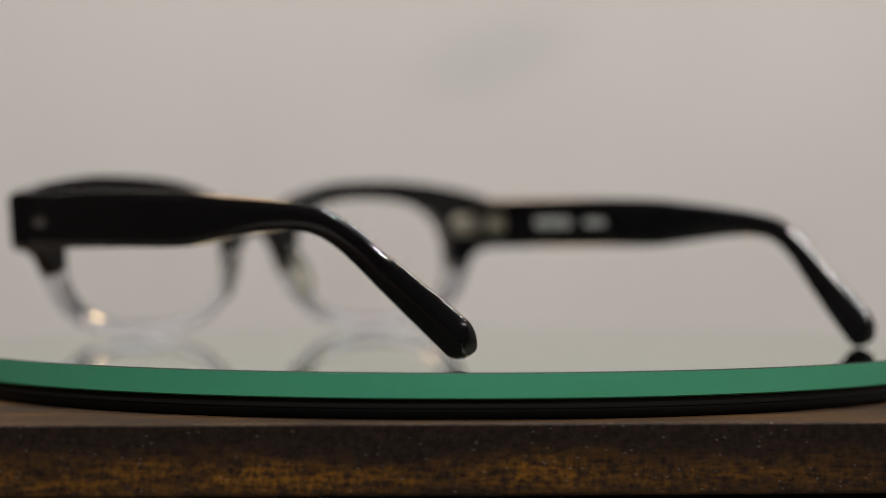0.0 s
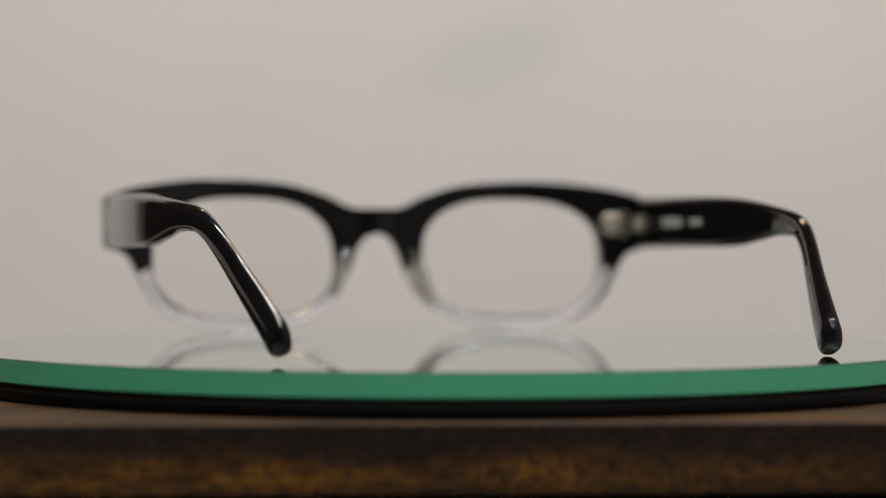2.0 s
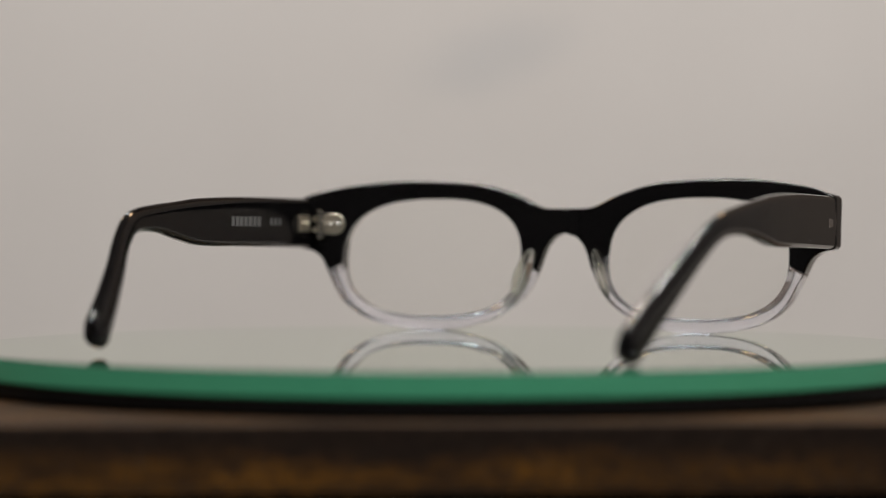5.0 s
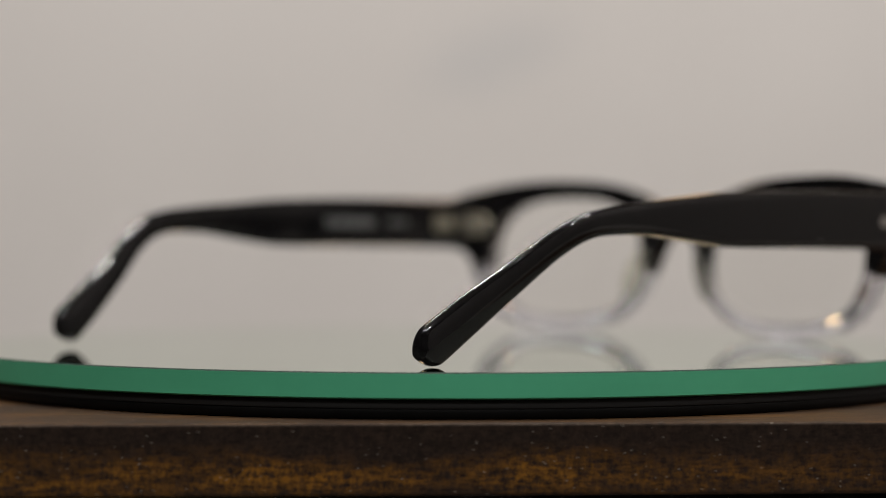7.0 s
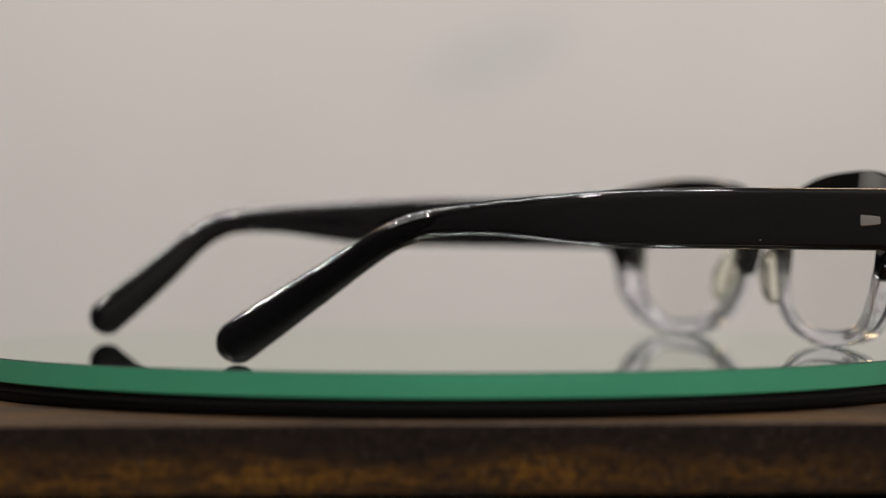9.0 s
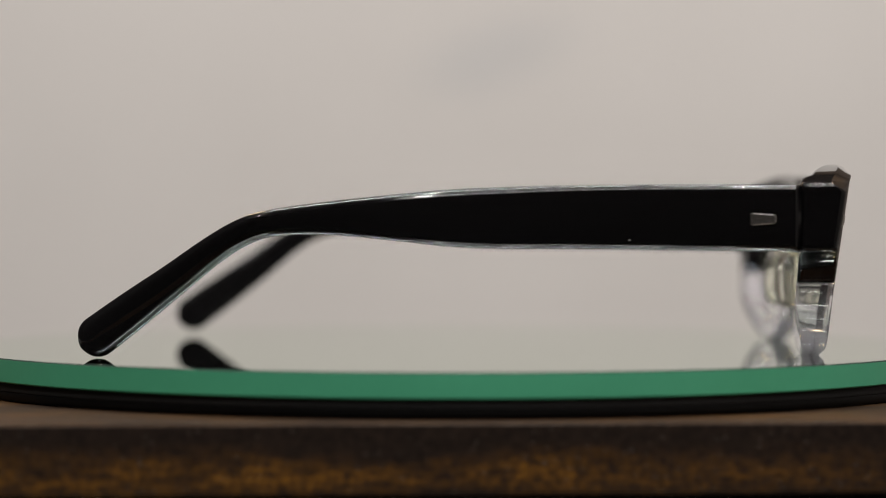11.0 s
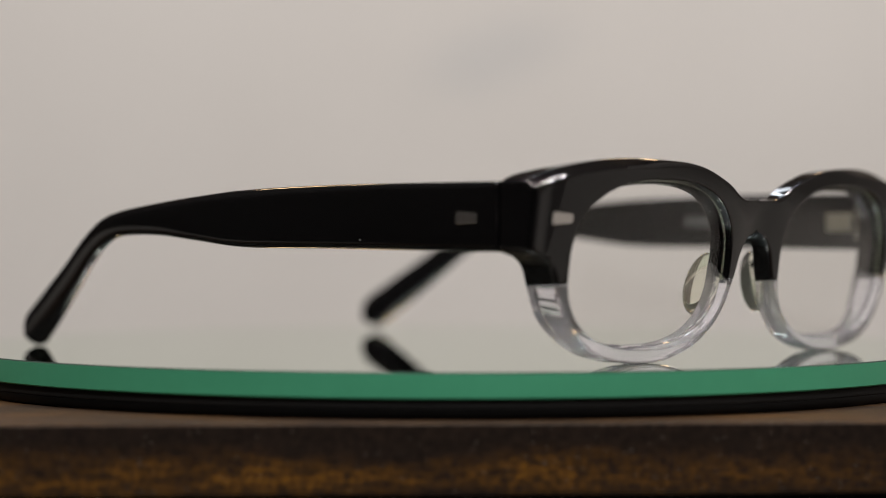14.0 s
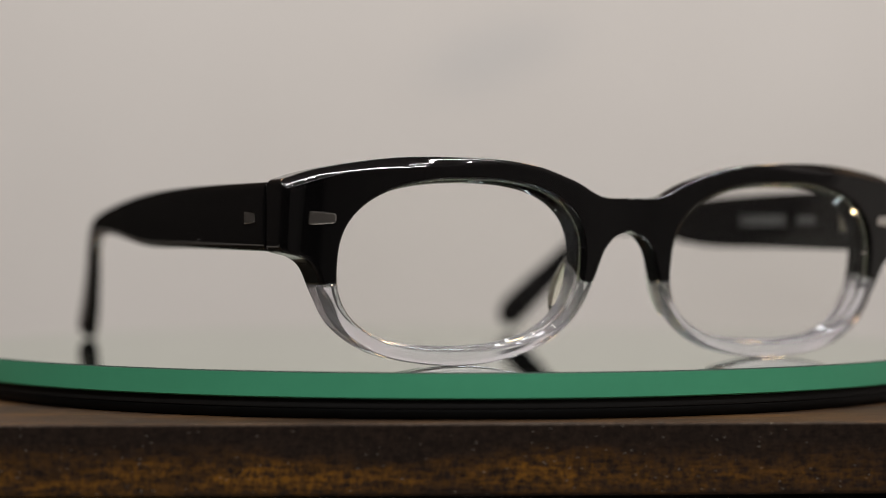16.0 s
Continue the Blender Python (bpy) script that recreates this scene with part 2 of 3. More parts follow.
slab("wall_east", "unseen grey-brown side wall coloured paler for the brighter side of the room", SIDE_WALL, ROOM_X, ROOM_X + 0.1, FRONT, BACK, FLOOR_Z, CEILING)
slab("backdrop", "pale beige board with one faint grey mark, standing behind the table", MARKED, -0.80, 0.43, BACK_Y, BACK_Y + 0.02, FLOOR_Z, 0.50)


# ---------------------------------------------------------------- table, base, turntable
DISC_R, GLASS_T, PLATTER_T, BASE_T = 104.7 * MM, 4.7 * MM, 3.6 * MM, 12.5 * MM
BASE_TOP = -GLASS_T - PLATTER_T
BASE_BOTTOM = BASE_TOP - BASE_T
FOOT = 5 * MM


def make_table():
    table = tagged(new("display_table"), "warm grey laminate display table under the turntable base", "table")
    table.location = (0, 0, FLOOR_Z)
    top = BASE_BOTTOM - FOOT - FLOOR_Z
    part("tabletop", box(bmesh.new(), -0.5, 0.5, -0.132, 0.33, top - 0.03, top, 0.002), TABLE, table)
    for x in (-0.45, 0.45):
        for y in (-0.09, 0.28):
            part("leg", box(bmesh.new(), x - 0.025, x + 0.025, y - 0.025, y + 0.025, 0, top - 0.03, 0.003), TABLE, table)


def make_base():
    base = tagged(new("wooden_base"), "dark brown stained wooden block under the turntable", "base")
    base.matrix_world = pose(0, 0, BASE_BOTTOM - FOOT, 0, 0, 3.4)
    bm = bmesh.new()
    box(bm, -0.16, 0.16, -0.1095, 0.12, FOOT, FOOT + BASE_T, 0.0006, 3)
    part("block", bm, WOOD, base, "worn dark brown stained wood", smooth=False)
    for x in (-0.13, 0.13):
        for y in (-0.085, 0.095):
            part("foot", lathe(bmesh.new(), [(0, 0), (0.0115, 0), (0.012, 0.0008), (0.012, FOOT), (0, FOOT)], 32), RUBBER, base, "black rubber foot", smooth=False).location = (x, y, 0)


def make_turntable():
    platter = tagged(new("turntable_platter"), "round black plastic turntable platter on a wooden block", "turntable")
    platter.location = (0, 0, BASE_TOP)
    r = DISC_R - 0.6 * MM
    part("mat", lathe(bmesh.new(), [(0, 1.9 * MM), (r - 0.25 * MM, 1.9 * MM), (r - 0.05 * MM, 2.0 * MM), (r, 2.2 * MM), (r, 3.2 * MM), (r - 0.2 * MM, 3.5 * MM), (r - 0.6 * MM, PLATTER_T), (0, PLATTER_T)]), RUBBER, platter, "black rubber mat")
    part("plate", lathe(bmesh.new(), [(0, 0), (r - 0.9 * MM, 0), (r - 0.3 * MM, 0.2 * MM), (r - 0.1 * MM, 0.6 * MM), (r - 0.1 * MM, 1.6 * MM), (r - 0.2 * MM, 1.88 * MM), (0, 1.88 * MM)]), PLATTER, platter)
    glass = tagged(new("glass_disc"), "round mirrored glass disc with a green edge on the platter", "glass plate")
    glass.location = (0, 0, -GLASS_T)
    c = 0.25 * MM
    part("plate", lathe(bmesh.new(), [(0, GLASS_T), (DISC_R - 12 * MM, GLASS_T), (DISC_R - c, GLASS_T)]), GLASS_TOP, glass, smooth=False)
    part("bevel", lathe(bmesh.new(), [(DISC_R - c, GLASS_T), (DISC_R, GLASS_T - c)]), BEVEL, glass, smooth=False)
    part("edge", lathe(bmesh.new(), [(DISC_R, GLASS_T - c), (DISC_R, c), (DISC_R - c, 0), (DISC_R - 14 * MM, 0)]), GLASS_EDGE, glass, "green ground edge of the glass", smooth=False)
    return platter, glass


# ---------------------------------------------------------------- eyeglasses
# lengths in millimetres: x across, y ahead of the wearer, z up from the glass
LENS_X, LENS_Z, LENS_W, LENS_H, LENS_POW = 34.0, 18.3, 23.3, 14.45, 2.55
OUTLINE = [(0, 30.7), (6.5, 31.0), (12.9, 33.9), (22, 36.6), (33, 37.6), (47, 37.6), (61, 35.7), (68.5, 33.5), (69.0, 32.8), (69.0, 21.4), (68.5, 20.6), (66, 20.2), (63, 18.2), (60.6, 13.4), (57, 7.2), (51, 2.8), (43, 0.7), (33, 0.0), (24.3, 1.1), (16.5, 3.9), (10.4, 9.0), (7.2, 15.0), (5.0, 20.9), (2.5, 23.8), (0, 24.5)]
SHARP = {7, 8, 9, 10}
TILT = math.tan(radians(8.0))


def rounded(points, sharp, steps=10):
    """The outline as a smooth line through its points, with corners kept at the sharp ones."""
    out = []
    n = len(points)
    for i in range(n - 1):
        p1, p2 = Vector(points[i]), Vector(points[i + 1])
        p0 = Vector(points[i - 1]) if i > 0 else Vector((-points[1][0], points[1][1]))
        p3 = Vector(points[i + 2]) if i + 2 < n else Vector((-points[-2][0], points[-2][1]))
        m1 = (p2 - p1) if i in sharp else (p2 - p0) / 2
        m2 = (p2 - p1) if i + 1 in sharp else (p3 - p1) / 2
        length = (p2 - p1).length
        for m in (m1, m2):
            if m.length > 1.2 * length:
                m *= 1.2 * length / m.length
        for k in range(steps):
            s = k / steps
            out.append((2 * s**3 - 3 * s**2 + 1) * p1 + (s**3 - 2 * s**2 + s) * m1 + (-2 * s**3 + 3 * s**2) * p2 + (s**3 - s**2) * m2)
    out.append(Vector(points[-1]))
    return out


def ease(v):
    v = min(max(v, 0.0), 1.0)
    return v * v * (3 - 2 * v)


def back_y(x, z):
    """The back face: thin at the nose, deep at the temples, and squared off where the temples butt."""
    thick = 4.5 + 2.7 * ease((abs(x) - 38) / 22) * (0.35 + 0.65 * ease((z - 1) / 10))
    s = ease((abs(x) - 62.5) / 4.0)
    thick += 0.9 * ease((3.0 - abs(x)) / 1.3) - 0.7 * math.exp(-((x / 6.0) ** 2))
    return (face_y(x, z) - thick) * (1 - s) - 6.6 * s


def opening(a, wide=0.0, high=0.0, lift=0.0, shift=0.0):
    c, s = math.cos(a), math.sin(a)
    w, h = LENS_W + wide, LENS_H + high
    r = (abs(c / w) ** LENS_POW + abs(s / h) ** LENS_POW) ** (-1 / LENS_POW)
    return Vector((LENS_X + shift + r * c, LENS_Z + lift + r * s))


def outer(a, line):
    """Where a ray from the lens centre leaves the outline."""
    o, d = Vector((LENS_X, LENS_Z)), Vector((math.cos(a), math.sin(a)))
    best = None
    for p, q in zip(line, line[1:] + line[:1]):
        e = q - p
        den = d.x * e.y - d.y * e.x
        if abs(den) < 1e-9:
            continue
        w = p - o
        t, u = (w.x * e.y - w.y * e.x) / den, (w.x * d.y - w.y * d.x) / den
        if t > 0 and -1e-6 <= u <= 1 + 1e-6 and (best is None or t > best):
            best = t
    return o + d * best


def face_y(x, z):
    """The curved, slightly tilted front face."""
    u = abs(x) / 62
    wrap = 0.25 * u**2 + 0.75 * u**4 if u < 1.06 else 1.228 + 0.5 * (u - 1.06)
    return 3.8 - 3.5 * wrap + (z - 15.0) * TILT - 0.7 * math.exp(-((x / 6.0) ** 2))


def rim_section(a, line, groove_depth=0.28):
    """A closed loop round the rim's section: front face, outer edge, back face, inner wall with the lens groove."""
    turn = (a - SPLIT_OUT + math.pi) % (2 * math.pi) - math.pi
    inward = (a - SPLIT_IN + math.pi) % (2 * math.pi) - math.pi
    # the joint of black and clear climbs from the front to the back, most beside the nose
    slant = 0.05 * math.exp(-((turn / 0.35) ** 2)) - 0.17 * math.exp(-((inward / 0.40) ** 2))
    loops, inner = [], None
    for front, wide, high, lift, shift in ((1, 1.3, 1.1, 0.0, 0.0), (0, -0.4, 0.3, 0.1, 0.45)):
        at = a if front else a + slant
        o, i = outer(a, line), opening(at, wide, high, lift, shift)
        seam = o.x < 1e-4
        d = o - i
        w = d.length
        d = d / w
        ri, ro = 0.35 if front else (0.6 if groove_depth > 0.1 else 0.22), 0.0 if seam else min(0.75, w * 0.4)
        # a flat facet is cut along the outer half of each brow
        facet = ease((o.x - 26) / 20) * ease((o.y - 32.0) / 1.5) if front else 0.0
        ro = (ro + 0.6 * front * ease((o.x - 64) / 4)) * ease(o.x / 6.0) * (1 - facet) + facet * 2.2
        drop = ro * (1 + 0.45 * facet)
        prof = [(0, ri), (0.08 * ri, 0.62 * ri), (0.3 * ri, 0.3 * ri), (0.62 * ri, 0.08 * ri)] + [(ri + (w - ro - ri) * k / 14, 0) for k in range(15)] + [(w - a * ro, (b * (1 - facet) + (1 - a) * 0.93 * facet) * drop) for a, b in ((0.62, 0.08), (0.3, 0.3), (0.08, 0.62), (0, 1))]
        side = []
        for f, off in prof:
            p = i + d * f
            y = face_y(p.x, p.y) - off if front else back_y(p.x, p.y) + off
            side.append(Vector((max(p.x, 0.0), y, p.y)))
        loops.append(side)
        if front:
            inner = Vector((d.x, 0, d.y))
    f, b = loops[0][0], loops[1][0]
    reach = max((f.y - 1.3 - b.y) / (f.y - b.y), 0.4)
    groove = [b.lerp(f, reach - 0.1), b.lerp(f, reach) + inner * groove_depth, b.lerp(f, reach + 0.1)]
    return loops[0] + loops[1][::-1] + groove


SPLIT_OUT = math.atan2(15.2 - LENS_Z, 25.0)
SPLIT_IN = math.atan2(15.2 - LENS_Z, -24.5) + 2 * math.pi


def ring_mesh(bm, a0, a1, steps, line, mirror, groove_depth=0.28):
    sx = -MM if mirror else MM
    rows = []
    for k in range(steps + 1):
        a = a0 + (a1 - a0) * k / steps
        rows.append([bm.verts.new((p.x * sx, p.y * MM, p.z * MM)) for p in rim_section(a, line, groove_depth)])
    n = len(rows[0])
    for r0, r1 in zip(rows, rows[1:]):
        for k in range(n):
            q = [r0[k], r0[(k + 1) % n], r1[(k + 1) % n], r1[k]]
            if all(abs(v.co.x) < 1e-7 for v in q):
                continue
            bm.faces.new(q)
    for r in (rows[0], rows[-1]):
        bm.faces.new(r)


def temple_spine(side):
    """Rows along the temple: way, distance behind the front, height, half height, distance from the middle, half thickness."""
    spine = [(0, 0, 27.0, 6.25, 66.85, 2.15), (39, 39, 27.15, 5.95, 66.5, 2.1), (62, 62, 26.95, 5.5, 66.4, 1.95), (75, 75, 27.05, 4.3, 66.3, 1.75), (86, 86, 26.95, 3.2, 65.9, 1.6), (97, 97, 26.1, 2.55, 65.2, 1.5), (103, 102.6, 24.6, 2.6, 64.5, 1.5), (110, 108.6, 21.2, 2.75, 63.1, 1.5), (120, 116.8, 15.2, 3.2, 60.75, 1.65), (130, 125.0, 9.3, 3.75, 58.55, 1.9), (138.5, 132.0, 4.2, 4.05, 56.9, 2.1)]
    # one temple leans in a little more than the other, starts its bend later, and is a shade shorter
    stretch, lean, bend, late, bow = (1.014, -0.3, 0.75, 0.0, 0.4) if side > 0 else (1.001, 1.6, 0.7, 1.4, 1.9)
    return [(u, s * stretch + late * math.exp(-(((u - 104) / 14) ** 2)), z + 0.64 * late * ease((u - 66) / 34), h + 0.15 * late * math.exp(-(((u - 112) / 16) ** 2)), x + bow * math.sin(math.pi * min(u / 100, 1)) - lean * ease(u / 95) - bend * max(u - 97, 0) / 41.5, w) for u, s, z, h, x, w in spine]


def temple_mesh(side):
    """A bar with rounded edges: straight and tall at the hinge, thin at the bend, dropping to a paddle tip."""
    spine = temple_spine(side)
    bm = bmesh.new()
    rows = []
    us = [138.5 * k / 110 for k in range(111)]
    end = [(138.5 + 4.0 * math.sin(g), math.cos(g)) for g in [radians(v) for v in (10, 20, 30, 40, 50, 60, 68, 75, 81, 86)]]
    for u, shrink in [(u, 1.0) for u in us] + end:
        s, z, h, x, w = glide(spine, min(u, 138.5))
        s1, z1, h1, x1, w1 = glide(spine, min(u, 138.4) + 0.1)
        s0, z0, h0, x0, w0 = glide(spine, max(min(u, 138.4) - 0.1, 0))
        t = Vector((s1 - s0, z1 - z0)).normalized()
        over = max(u - 138.5, 0)
        s, z = s + t.x * over, z + t.y * over
        x -= 0.3 * over * 0.4
        nrm = Vector((-t.y, t.x))
        h, w = h * shrink, w * math.sqrt(1 - (1 - shrink) ** 2)
        # crowned faces with soft edges by the hinge, an oval section past the bend
        oval = ease((u - 70) / 45)
        # the upper edge is rounder than the lower
        low = min(1.3 + 0.1 * oval, h * 0.97, w * 0.80)
        top_r = min(1.3 + 0.6 * ease((u - 25) / 40), h * 0.97, w * 0.97)
        crown = 0.16 + 0.44 * oval
        loop = []
        for sx, sz, base, r in ((1, 1, 0, top_r), (-1, 1, 90, top_r), (-1, -1, 180, low), (1, -1, 270, low)):
            cx, cz = sx * (w - r), sz * (h - r)
            for g in (0, 15, 30, 45, 60, 75, 90):
                a = radians(base + g)
                loop.append((cx + r * math.cos(a), cz + r * math.sin(a)))
            if base in (90, 270):
                sgn = -1 if base == 90 else 1
                top = (h - r) * -sgn
                loop.extend((sgn * w, top * (1 - k / 3)) for k in (1, 2, 3, 4, 5))
        loop = [(dx * (1 - crown * min(abs(dz) / max(h, 1e-4), 1) ** 2 * 0.6), dz) for dx, dz in loop]
        rows.append([bm.verts.new((side * (x + dx) * MM, -(6.7 + s + nrm.x * dz) * MM, (z + nrm.y * dz) * MM)) for dx, dz in loop])
    n = len(rows[0])
    for r0, r1 in zip(rows, rows[1:]):
        for k in range(n):
            bm.faces.new([r0[k], r0[(k + 1) % n], r1[(k + 1) % n], r1[k]])
    bm.faces.new(rows[0])
    bm.faces.new(rows[-1])
    return bm


def lens_mesh(side):
    bm = bmesh.new()
    steps, rings = 96, 6
    layers = []
    for back in (0, 1):
        grid = []
        for j in range(rings + 1):
            row = []
            for k in range(steps):
                p = opening(2 * math.pi * k / steps, 0.75, 0.80, 0.1)
                p = Vector((LENS_X, LENS_Z)).lerp(p, j / rings)
                y = face_y(p.x, p.y) - 1.5 - 1.4 * back
                row.append(bm.verts.new((side * p.x * MM, y * MM, p.y * MM)))
                if j == 0:
                    break
            grid.append(row)
        layers.append(grid)
        for a, b in zip(grid, grid[1:]):
            for k in range(steps):
                q = list(dict.fromkeys([a[k % len(a)], a[(k + 1) % steps % len(a)], b[(k + 1) % steps], b[k]]))
                bm.faces.new(q)
    for k in range(steps):
        bm.faces.new([layers[0][-1][k], layers[0][-1][(k + 1) % steps], layers[1][-1][(k + 1) % steps], layers[1][-1][k]])
    return bm


def lens_edge_mesh(side):
    """The pale ground rim of the lens, showing between the lens and its groove."""
    bm = bmesh.new()
    steps, rows = 128, []
    for wide, off in ((1.3, 1.1), (0.50, 1.15), (0.42, 1.4), (0.50, 1.65), (1.3, 1.7)):
        row = []
        for k in range(steps):
            p = opening(SPLIT_OUT + (SPLIT_IN - SPLIT_OUT) * k / (steps - 1), wide + 0.3, wide + 0.35, 0.08, 0.12)
            row.append(bm.verts.new((side * p.x * MM, (face_y(p.x, p.y) - off) * MM, p.y * MM)))
        rows.append(row)
    for a, b in zip(rows, rows[1:] + rows[:1]):
        for k in range(steps - 1):
            bm.faces.new([a[k], a[k + 1], b[k + 1], b[k]])
    bm.faces.new([r[0] for r in rows])
    bm.faces.new([r[-1] for r in rows])
    return bm


def rivet_mesh(length, tall, low, thick):
    """A tapered metal plate with rounded corners, lying in x and z and facing y."""
    bm = bmesh.new()
    corners = [(-length / 2, tall / 2), (length / 2, low / 2), (length / 2, -low / 2), (-length / 2, -tall / 2)]
    loop = []
    for i, c in enumerate(corners):
        a, b, d = Vector(corners[i - 1]), Vector(c), Vector(corners[(i + 1) % 4])
        r = 0.55
        p, q = b + (a - b).normalized() * r, b + (d - b).normalized() * r
        for s in (0, 0.33, 0.67, 1):
            loop.append(p.lerp(b, s).lerp(b.lerp(q, s), s))
    low_ring = [bm.verts.new((v.x * MM, -0.4 * MM, v.y * MM)) for v in loop]
    mid = [bm.verts.new((v.x * MM, thick * 0.6 * MM, v.y * MM)) for v in loop]
    top = [bm.verts.new((v.x * 0.93 * MM, thick * MM, v.y * 0.88 * MM)) for v in loop]
    n = len(loop)
    for r0, r1 in ((low_ring, mid), (mid, top)):
        for k in range(n):
            bm.faces.new([r0[k], r0[(k + 1) % n], r1[(k + 1) % n], r1[k]])
    bm.faces.new(top)
    bm.faces.new(low_ring)
    return bm


def pad_mesh(side):
    """A clear nose pad: a flattened drop that grows out of the back of the rim."""
    bm = bmesh.new()
    bmesh.ops.create_uvsphere(bm, u_segments=32, v_segments=20, radius=1)
    for v in bm.verts:
        x, y, z = v.co
        q = Vector((x * 1.35, y * 3.6, z * 6.5))
        q.rotate(Euler((radians(-14), radians(-16), radians(15))))
        v.co = Vector((side * (10.0 + q.x) * MM, (-2.3 + q.y) * MM, (14.6 + q.z) * MM))
    return bm


def hinge(parent, side):
    """A five-barrel hinge: an oval plate on the frame back, a plate on the temple, and the knuckles between."""
    bm = bmesh.new()
    ring = []
    for k in range(28):
        a = 2 * math.pi * k / 28
        ring.append((59.9 + (2.6 if math.cos(a) < 0 else 4.2) * math.cos(a), 26.8 + 2.65 * math.sin(a)))
    loops = [[bm.verts.new((side * px * k * MM + side * 60.5 * (1 - k) * MM, (back_y(px, pz) - off) * MM, (26.8 + (pz - 26.8) * k) * MM)) for px, pz in ring] for off, k in ((-0.4, 1), (0.3, 1), (0.45, 0.95))]
    for l0, l1 in zip(loops, loops[1:]):
        for k in range(28):
            bm.faces.new([l0[k], l0[(k + 1) % 28], l1[(k + 1) % 28], l1[k]])
    bm.faces.new(loops[-1])
    plate = part("hinge", bm, BRASS, parent, "five-barrel metal hinge", smooth=False)
    for px in (58.7, 60.8):
        bm = bmesh.new()
        bmesh.ops.create_uvsphere(bm, u_segments=16, v_segments=8, radius=0.62 * MM)
        bmesh.ops.translate(bm, verts=bm.verts, vec=(side * px * MM, (back_y(px, 26.7) - 0.45) * MM, 26.7 * MM))
        part("rivet_head", bm, SILVER, plate)
    for k in range(5):
        z = 23.5 + k * 1.36
        bm = bmesh.new()
        bmesh.ops.create_cone(bm, cap_ends=True, segments=20, radius1=1.15 * MM, radius2=1.15 * MM, depth=1.05 * MM)
        bmesh.ops.translate(bm, verts=bm.verts, vec=(side * 62.7 * MM, -8.1 * MM, (z + 0.52) * MM))
        x0, x1 = sorted((side * 61.7 * MM, side * 62.9 * MM)) if k % 2 == 0 else sorted((side * 62.5 * MM, side * 64.9 * MM))
        y0, y1 = (-8.3, -5.2) if k % 2 == 0 else (-9.2, -8.1)
        box(bm, x0, x1, y0 * MM, y1 * MM, z * MM, (z + 1.05) * MM)
        part("knuckle", bm, SILVER, plate, smooth=False)
    bm = bmesh.new()
    bmesh.ops.create_cone(bm, cap_ends=True, segments=16, radius1=0.6 * MM, radius2=0.6 * MM, depth=7.0 * MM)
    bmesh.ops.translate(bm, verts=bm.verts, vec=(side * 62.7 * MM, -8.1 * MM, 26.75 * MM))
    part("screw", bm, BRASS, plate, "hinge screw", smooth=False)


def temple(parent, side):
    t = part("temple", temple_mesh(side), BLACK, parent, weighted=True)
    ends = (1.6, 2.3) if side > 0 else (2.3, 1.6)
    r = part("rivet_plate", rivet_mesh(4.8, *ends, 0.12), SILVER, t, "small silver rivet plate", smooth=False)
    spine = temple_spine(side)

    def along(u):
        """The turn that lays a plate along the temple at this way."""
        slope = (glide(spine, u + 1)[3] - glide(spine, u - 1)[3]) / 2
        return side * (-90 - math.degrees(math.atan(slope)))

    row = glide(spine, 7.0)
    x = row[3] + row[4]
    # the long side of the plate lies along the temple, facing outward
    r.matrix_local = pose(side * x * MM, -13.7 * MM, 26.8 * MM, 0, 0, along(7.0))
    if side > 0:
        for y, z in ((-38.5, 22.9),):
            bm = bmesh.new()
            bmesh.ops.create_icosphere(bm, subdivisions=1, radius=0.10 * MM)
            for v in bm.verts:
                v.co.y *= 2.2
            bmesh.ops.translate(bm, verts=bm.verts, vec=((glide(spine, -y - 6.7)[3] + 2.1) * MM, y * MM, z * MM))
            part("dust_speck", bm, INK, t, "pale speck of dust")
    # hinge plate and print on the inner face
    bm = bmesh.new()
    box(bm, -3.4 * MM, 3.4 * MM, -0.35 * MM, 0.35 * MM, -2.1 * MM, 2.1 * MM, 0.3 * MM)
    for px in (-1.2, 1.6):
        for py in (-0.32, 0.32):
            made = bmesh.ops.create_uvsphere(bm, u_segments=14, v_segments=8, radius=0.6 * MM)["verts"]
            bmesh.ops.translate(bm, verts=made, vec=(px * MM, py * MM, 0))
    p = part("hinge_leaf", bm, BRASS, t, "brass hinge leaf", smooth=False)
    p.matrix_local = pose(side * (row[3] - row[4] - 0.1) * MM, -13.4 * MM, 26.9 * MM, 0, 0, along(6.7))
    for y0, y1, hh, words in (((-28.5, -41.5, 1.15, 6), (-46.5, -54.0, 0.85, 3)) if side > 0 else ((-26.0, -33.0, 0.85, 3), (-37.5, -55.0, 1.15, 7))):
        for k in range(words):
            a, b = y0 + (y1 - y0) * k / words, y0 + (y1 - y0) * (k + 0.78) / words
            row = glide(spine, -(a + b) / 2 - 6.7)
            xm = row[3] - row[4]
            bm = bmesh.new()
            box(bm, -abs(a - b) / 2 * MM, abs(a - b) / 2 * MM, -0.02 * MM, 0.02 * MM, -hh * MM, hh * MM)
            q = part("print_mark", bm, INK if side > 0 else FADED_INK, t, smooth=False)
            q.matrix_local = pose(side * xm * MM, (a + b) / 2 * MM, 27.2 * MM, 0, 0, along(-(a + b) / 2 - 6.7))


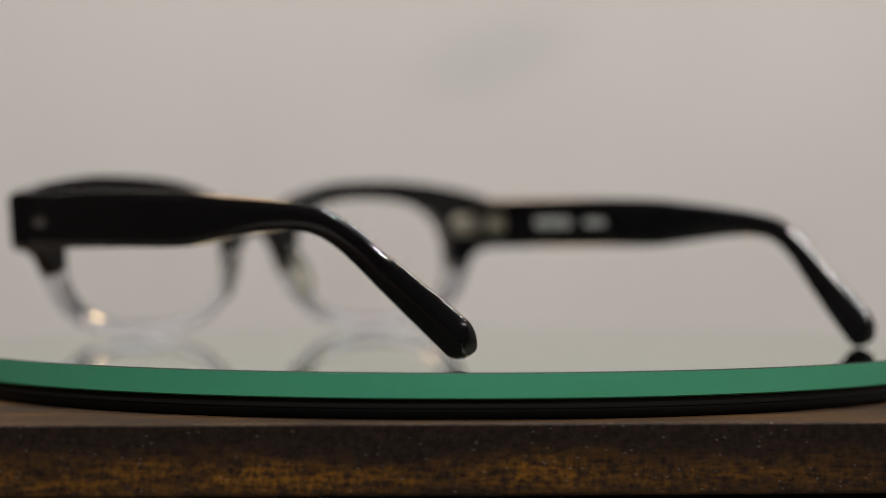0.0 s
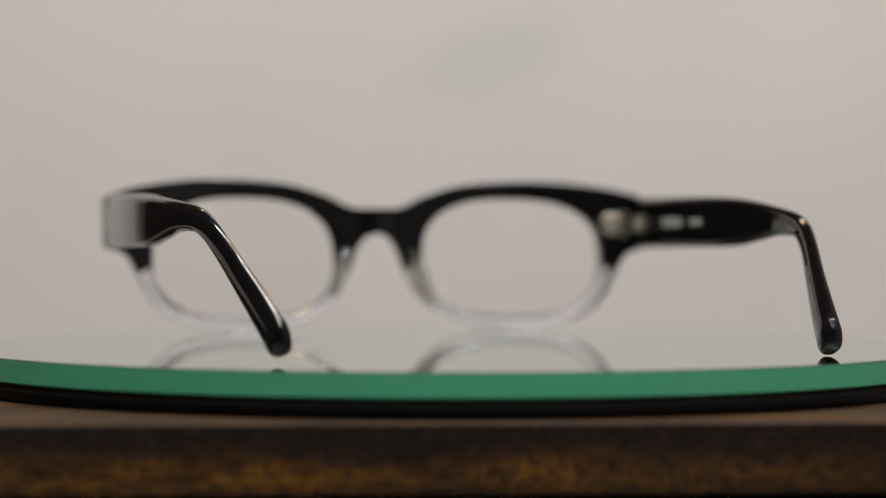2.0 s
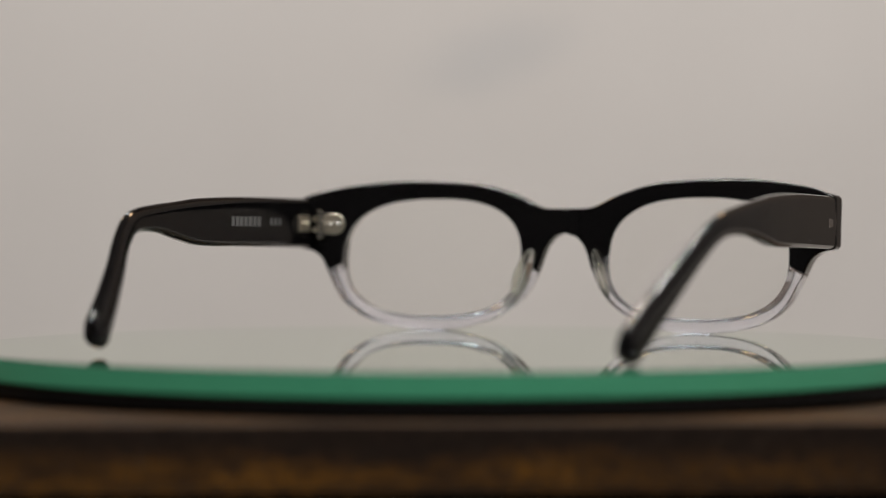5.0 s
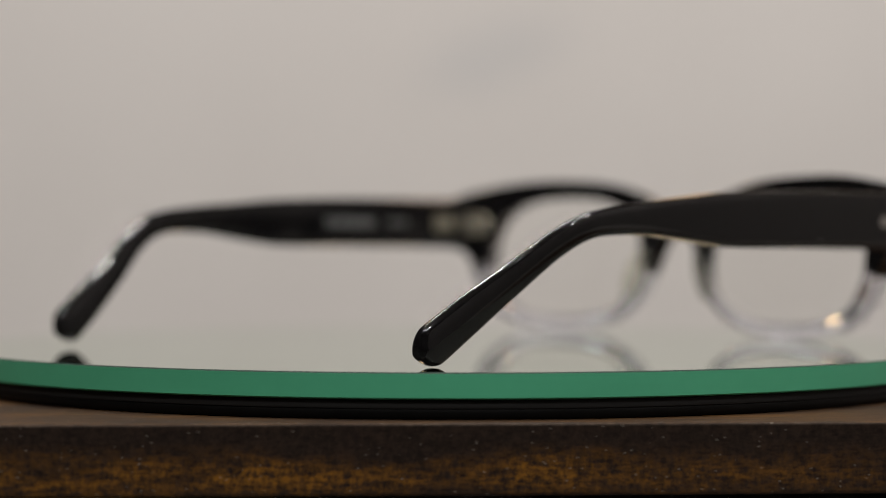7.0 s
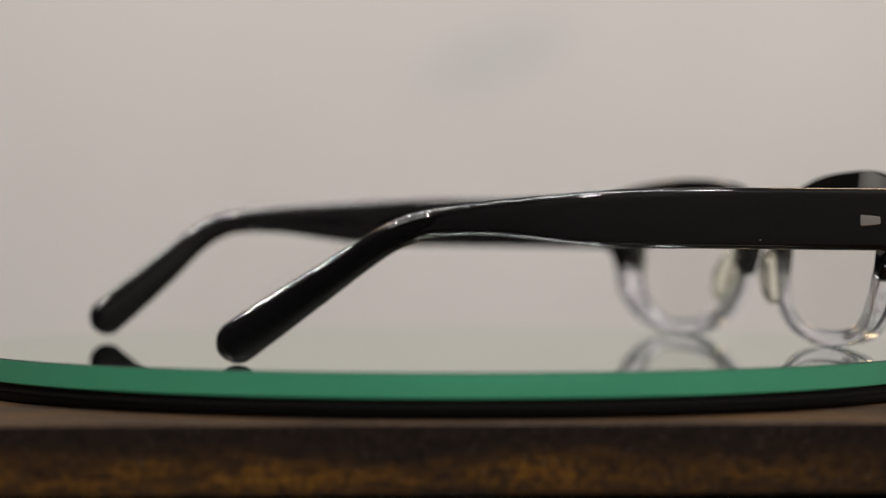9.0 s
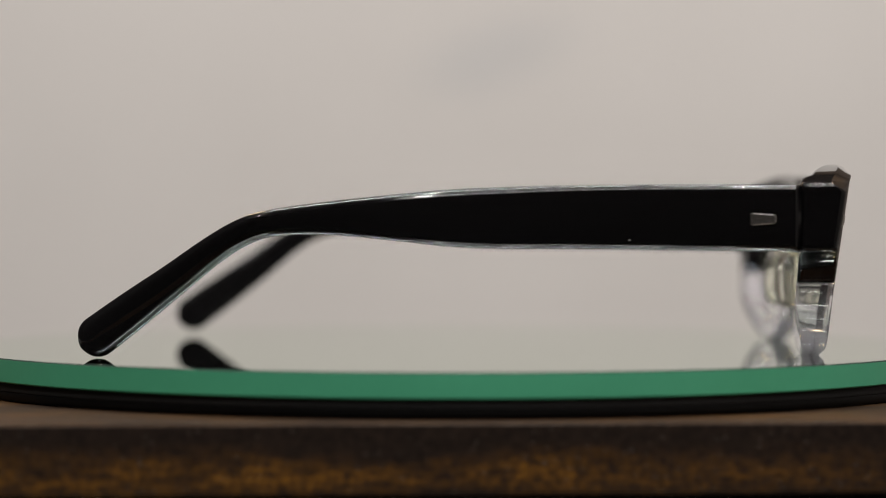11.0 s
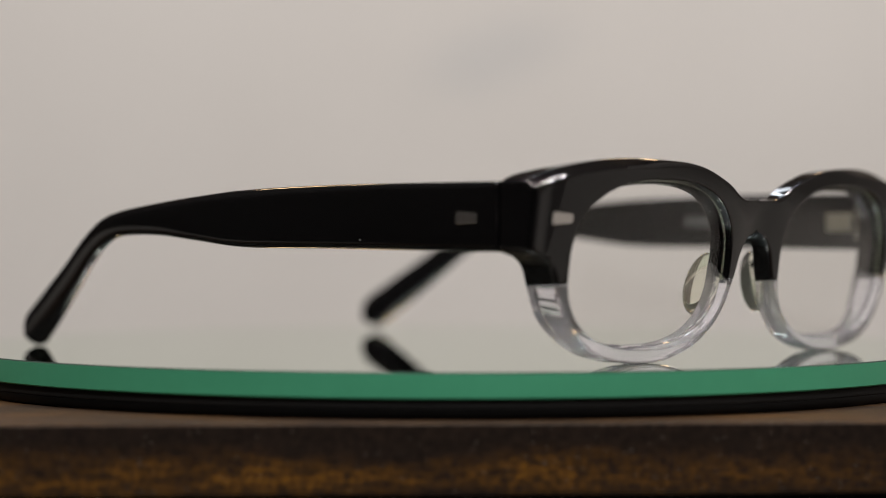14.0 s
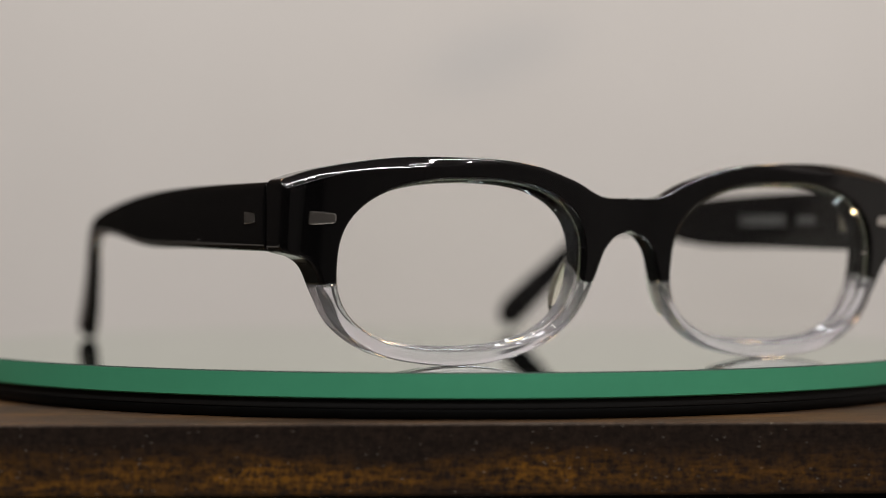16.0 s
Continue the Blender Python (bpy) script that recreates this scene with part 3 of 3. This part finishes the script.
def make_eyeglasses():
    g = tagged(new("eyeglasses"), "black and clear two-tone acetate eyeglasses standing open on glass", "eyeglasses")
    line = rounded(OUTLINE, SHARP)
    bm = bmesh.new()
    for mirror in (False, True):
        ring_mesh(bm, SPLIT_OUT, SPLIT_IN - 0.0, 230, line, mirror)
    bmesh.ops.remove_doubles(bm, verts=bm.verts, dist=1e-6)
    front = part("front", bm, BLACK, g, "glossy black upper frame front with arched brows", weighted=True)
    for side in (1, -1):
        bm = bmesh.new()
        ring_mesh(bm, SPLIT_IN + 0.004, SPLIT_OUT + 2 * math.pi - 0.004, 130, line, side < 0, 0.03)
        bmesh.ops.remove_doubles(bm, verts=bm.verts, dist=1e-6)
        part("lower_rim", bm, CLEAR, g, "clear transparent lower rim", weighted=True)
        lens = part("lens", lens_mesh(side), LENS, g, "clear lens")
        lens.visible_shadow = False
        part("lens_edge", lens_edge_mesh(side), LENS_EDGE, lens, "pale yellow-green edge of the lens")
        part("nose_pad", pad_mesh(side), PAD, g, "yellowish clear nose pad")
        temple(g, side)
        hinge(g, side)
        rv = part("rivet_plate", rivet_mesh(5.0, 2.5, 1.7, 0.12), SILVER, front, "small silver rivet plate", smooth=False)
        e = 0.05
        n = Vector((-side * (face_y(62 + e, 26.7) - face_y(62 - e, 26.7)) / (2 * e), 1, -TILT)).normalized()
        across = Vector((-side, 0, 0))
        across = (across - n * across.dot(n)).normalized()
        m = Matrix((across, n, Vector((0, 0, 1)) - n * n.z)).transposed().to_4x4()
        m.translation = Vector((side * 61.8, face_y(61.8, 26.7) + 0.02, 26.7)) * MM
        rv.matrix_local = m
    return g


make_table()
make_base()
platter, glass = make_turntable()
eyeglasses = make_eyeglasses()


# ---------------------------------------------------------------- what moves
SPEED, SQUARE = 12.03, 3.5  # degrees a second; the time at which the back stands square to the eye
STAND = pose(0.0062, 0.075, 0.0, 0, 0, -2.2)


def motions():
    times = [0.5 * k for k in range(33)]
    turn = {t: pose(0, 0, 0, 0, 0, -SPEED * (t - SQUARE)) for t in times}
    walk(eyeglasses, [(t, turn[t] @ STAND) for t in times])
    walk(glass, [(t, pose(0, 0, -GLASS_T) @ turn[t]) for t in times])
    walk(platter, [(t, pose(0, 0, BASE_TOP) @ turn[t]) for t in times])
    walk(focus, [(t, pose(0, y, 0.02)) for t, y in FOCUS])


FOCUS = [(0.0, -0.092), (0.8, -0.090), (1.1, -0.070), (1.3, -0.045), (2.3, -0.048), (2.6, -0.035), (2.8, 0.005), (3.0, 0.040), (3.2, 0.068), (4.2, 0.070), (5.2, 0.0), (6.3, -0.094), (8.6, -0.092), (8.8, -0.075), (9.0, -0.052), (11.3, -0.064), (12.0, -0.072), (13.0, -0.072), (14.0, -0.066), (14.8, -0.088), (16.0, -0.090)]
motions()
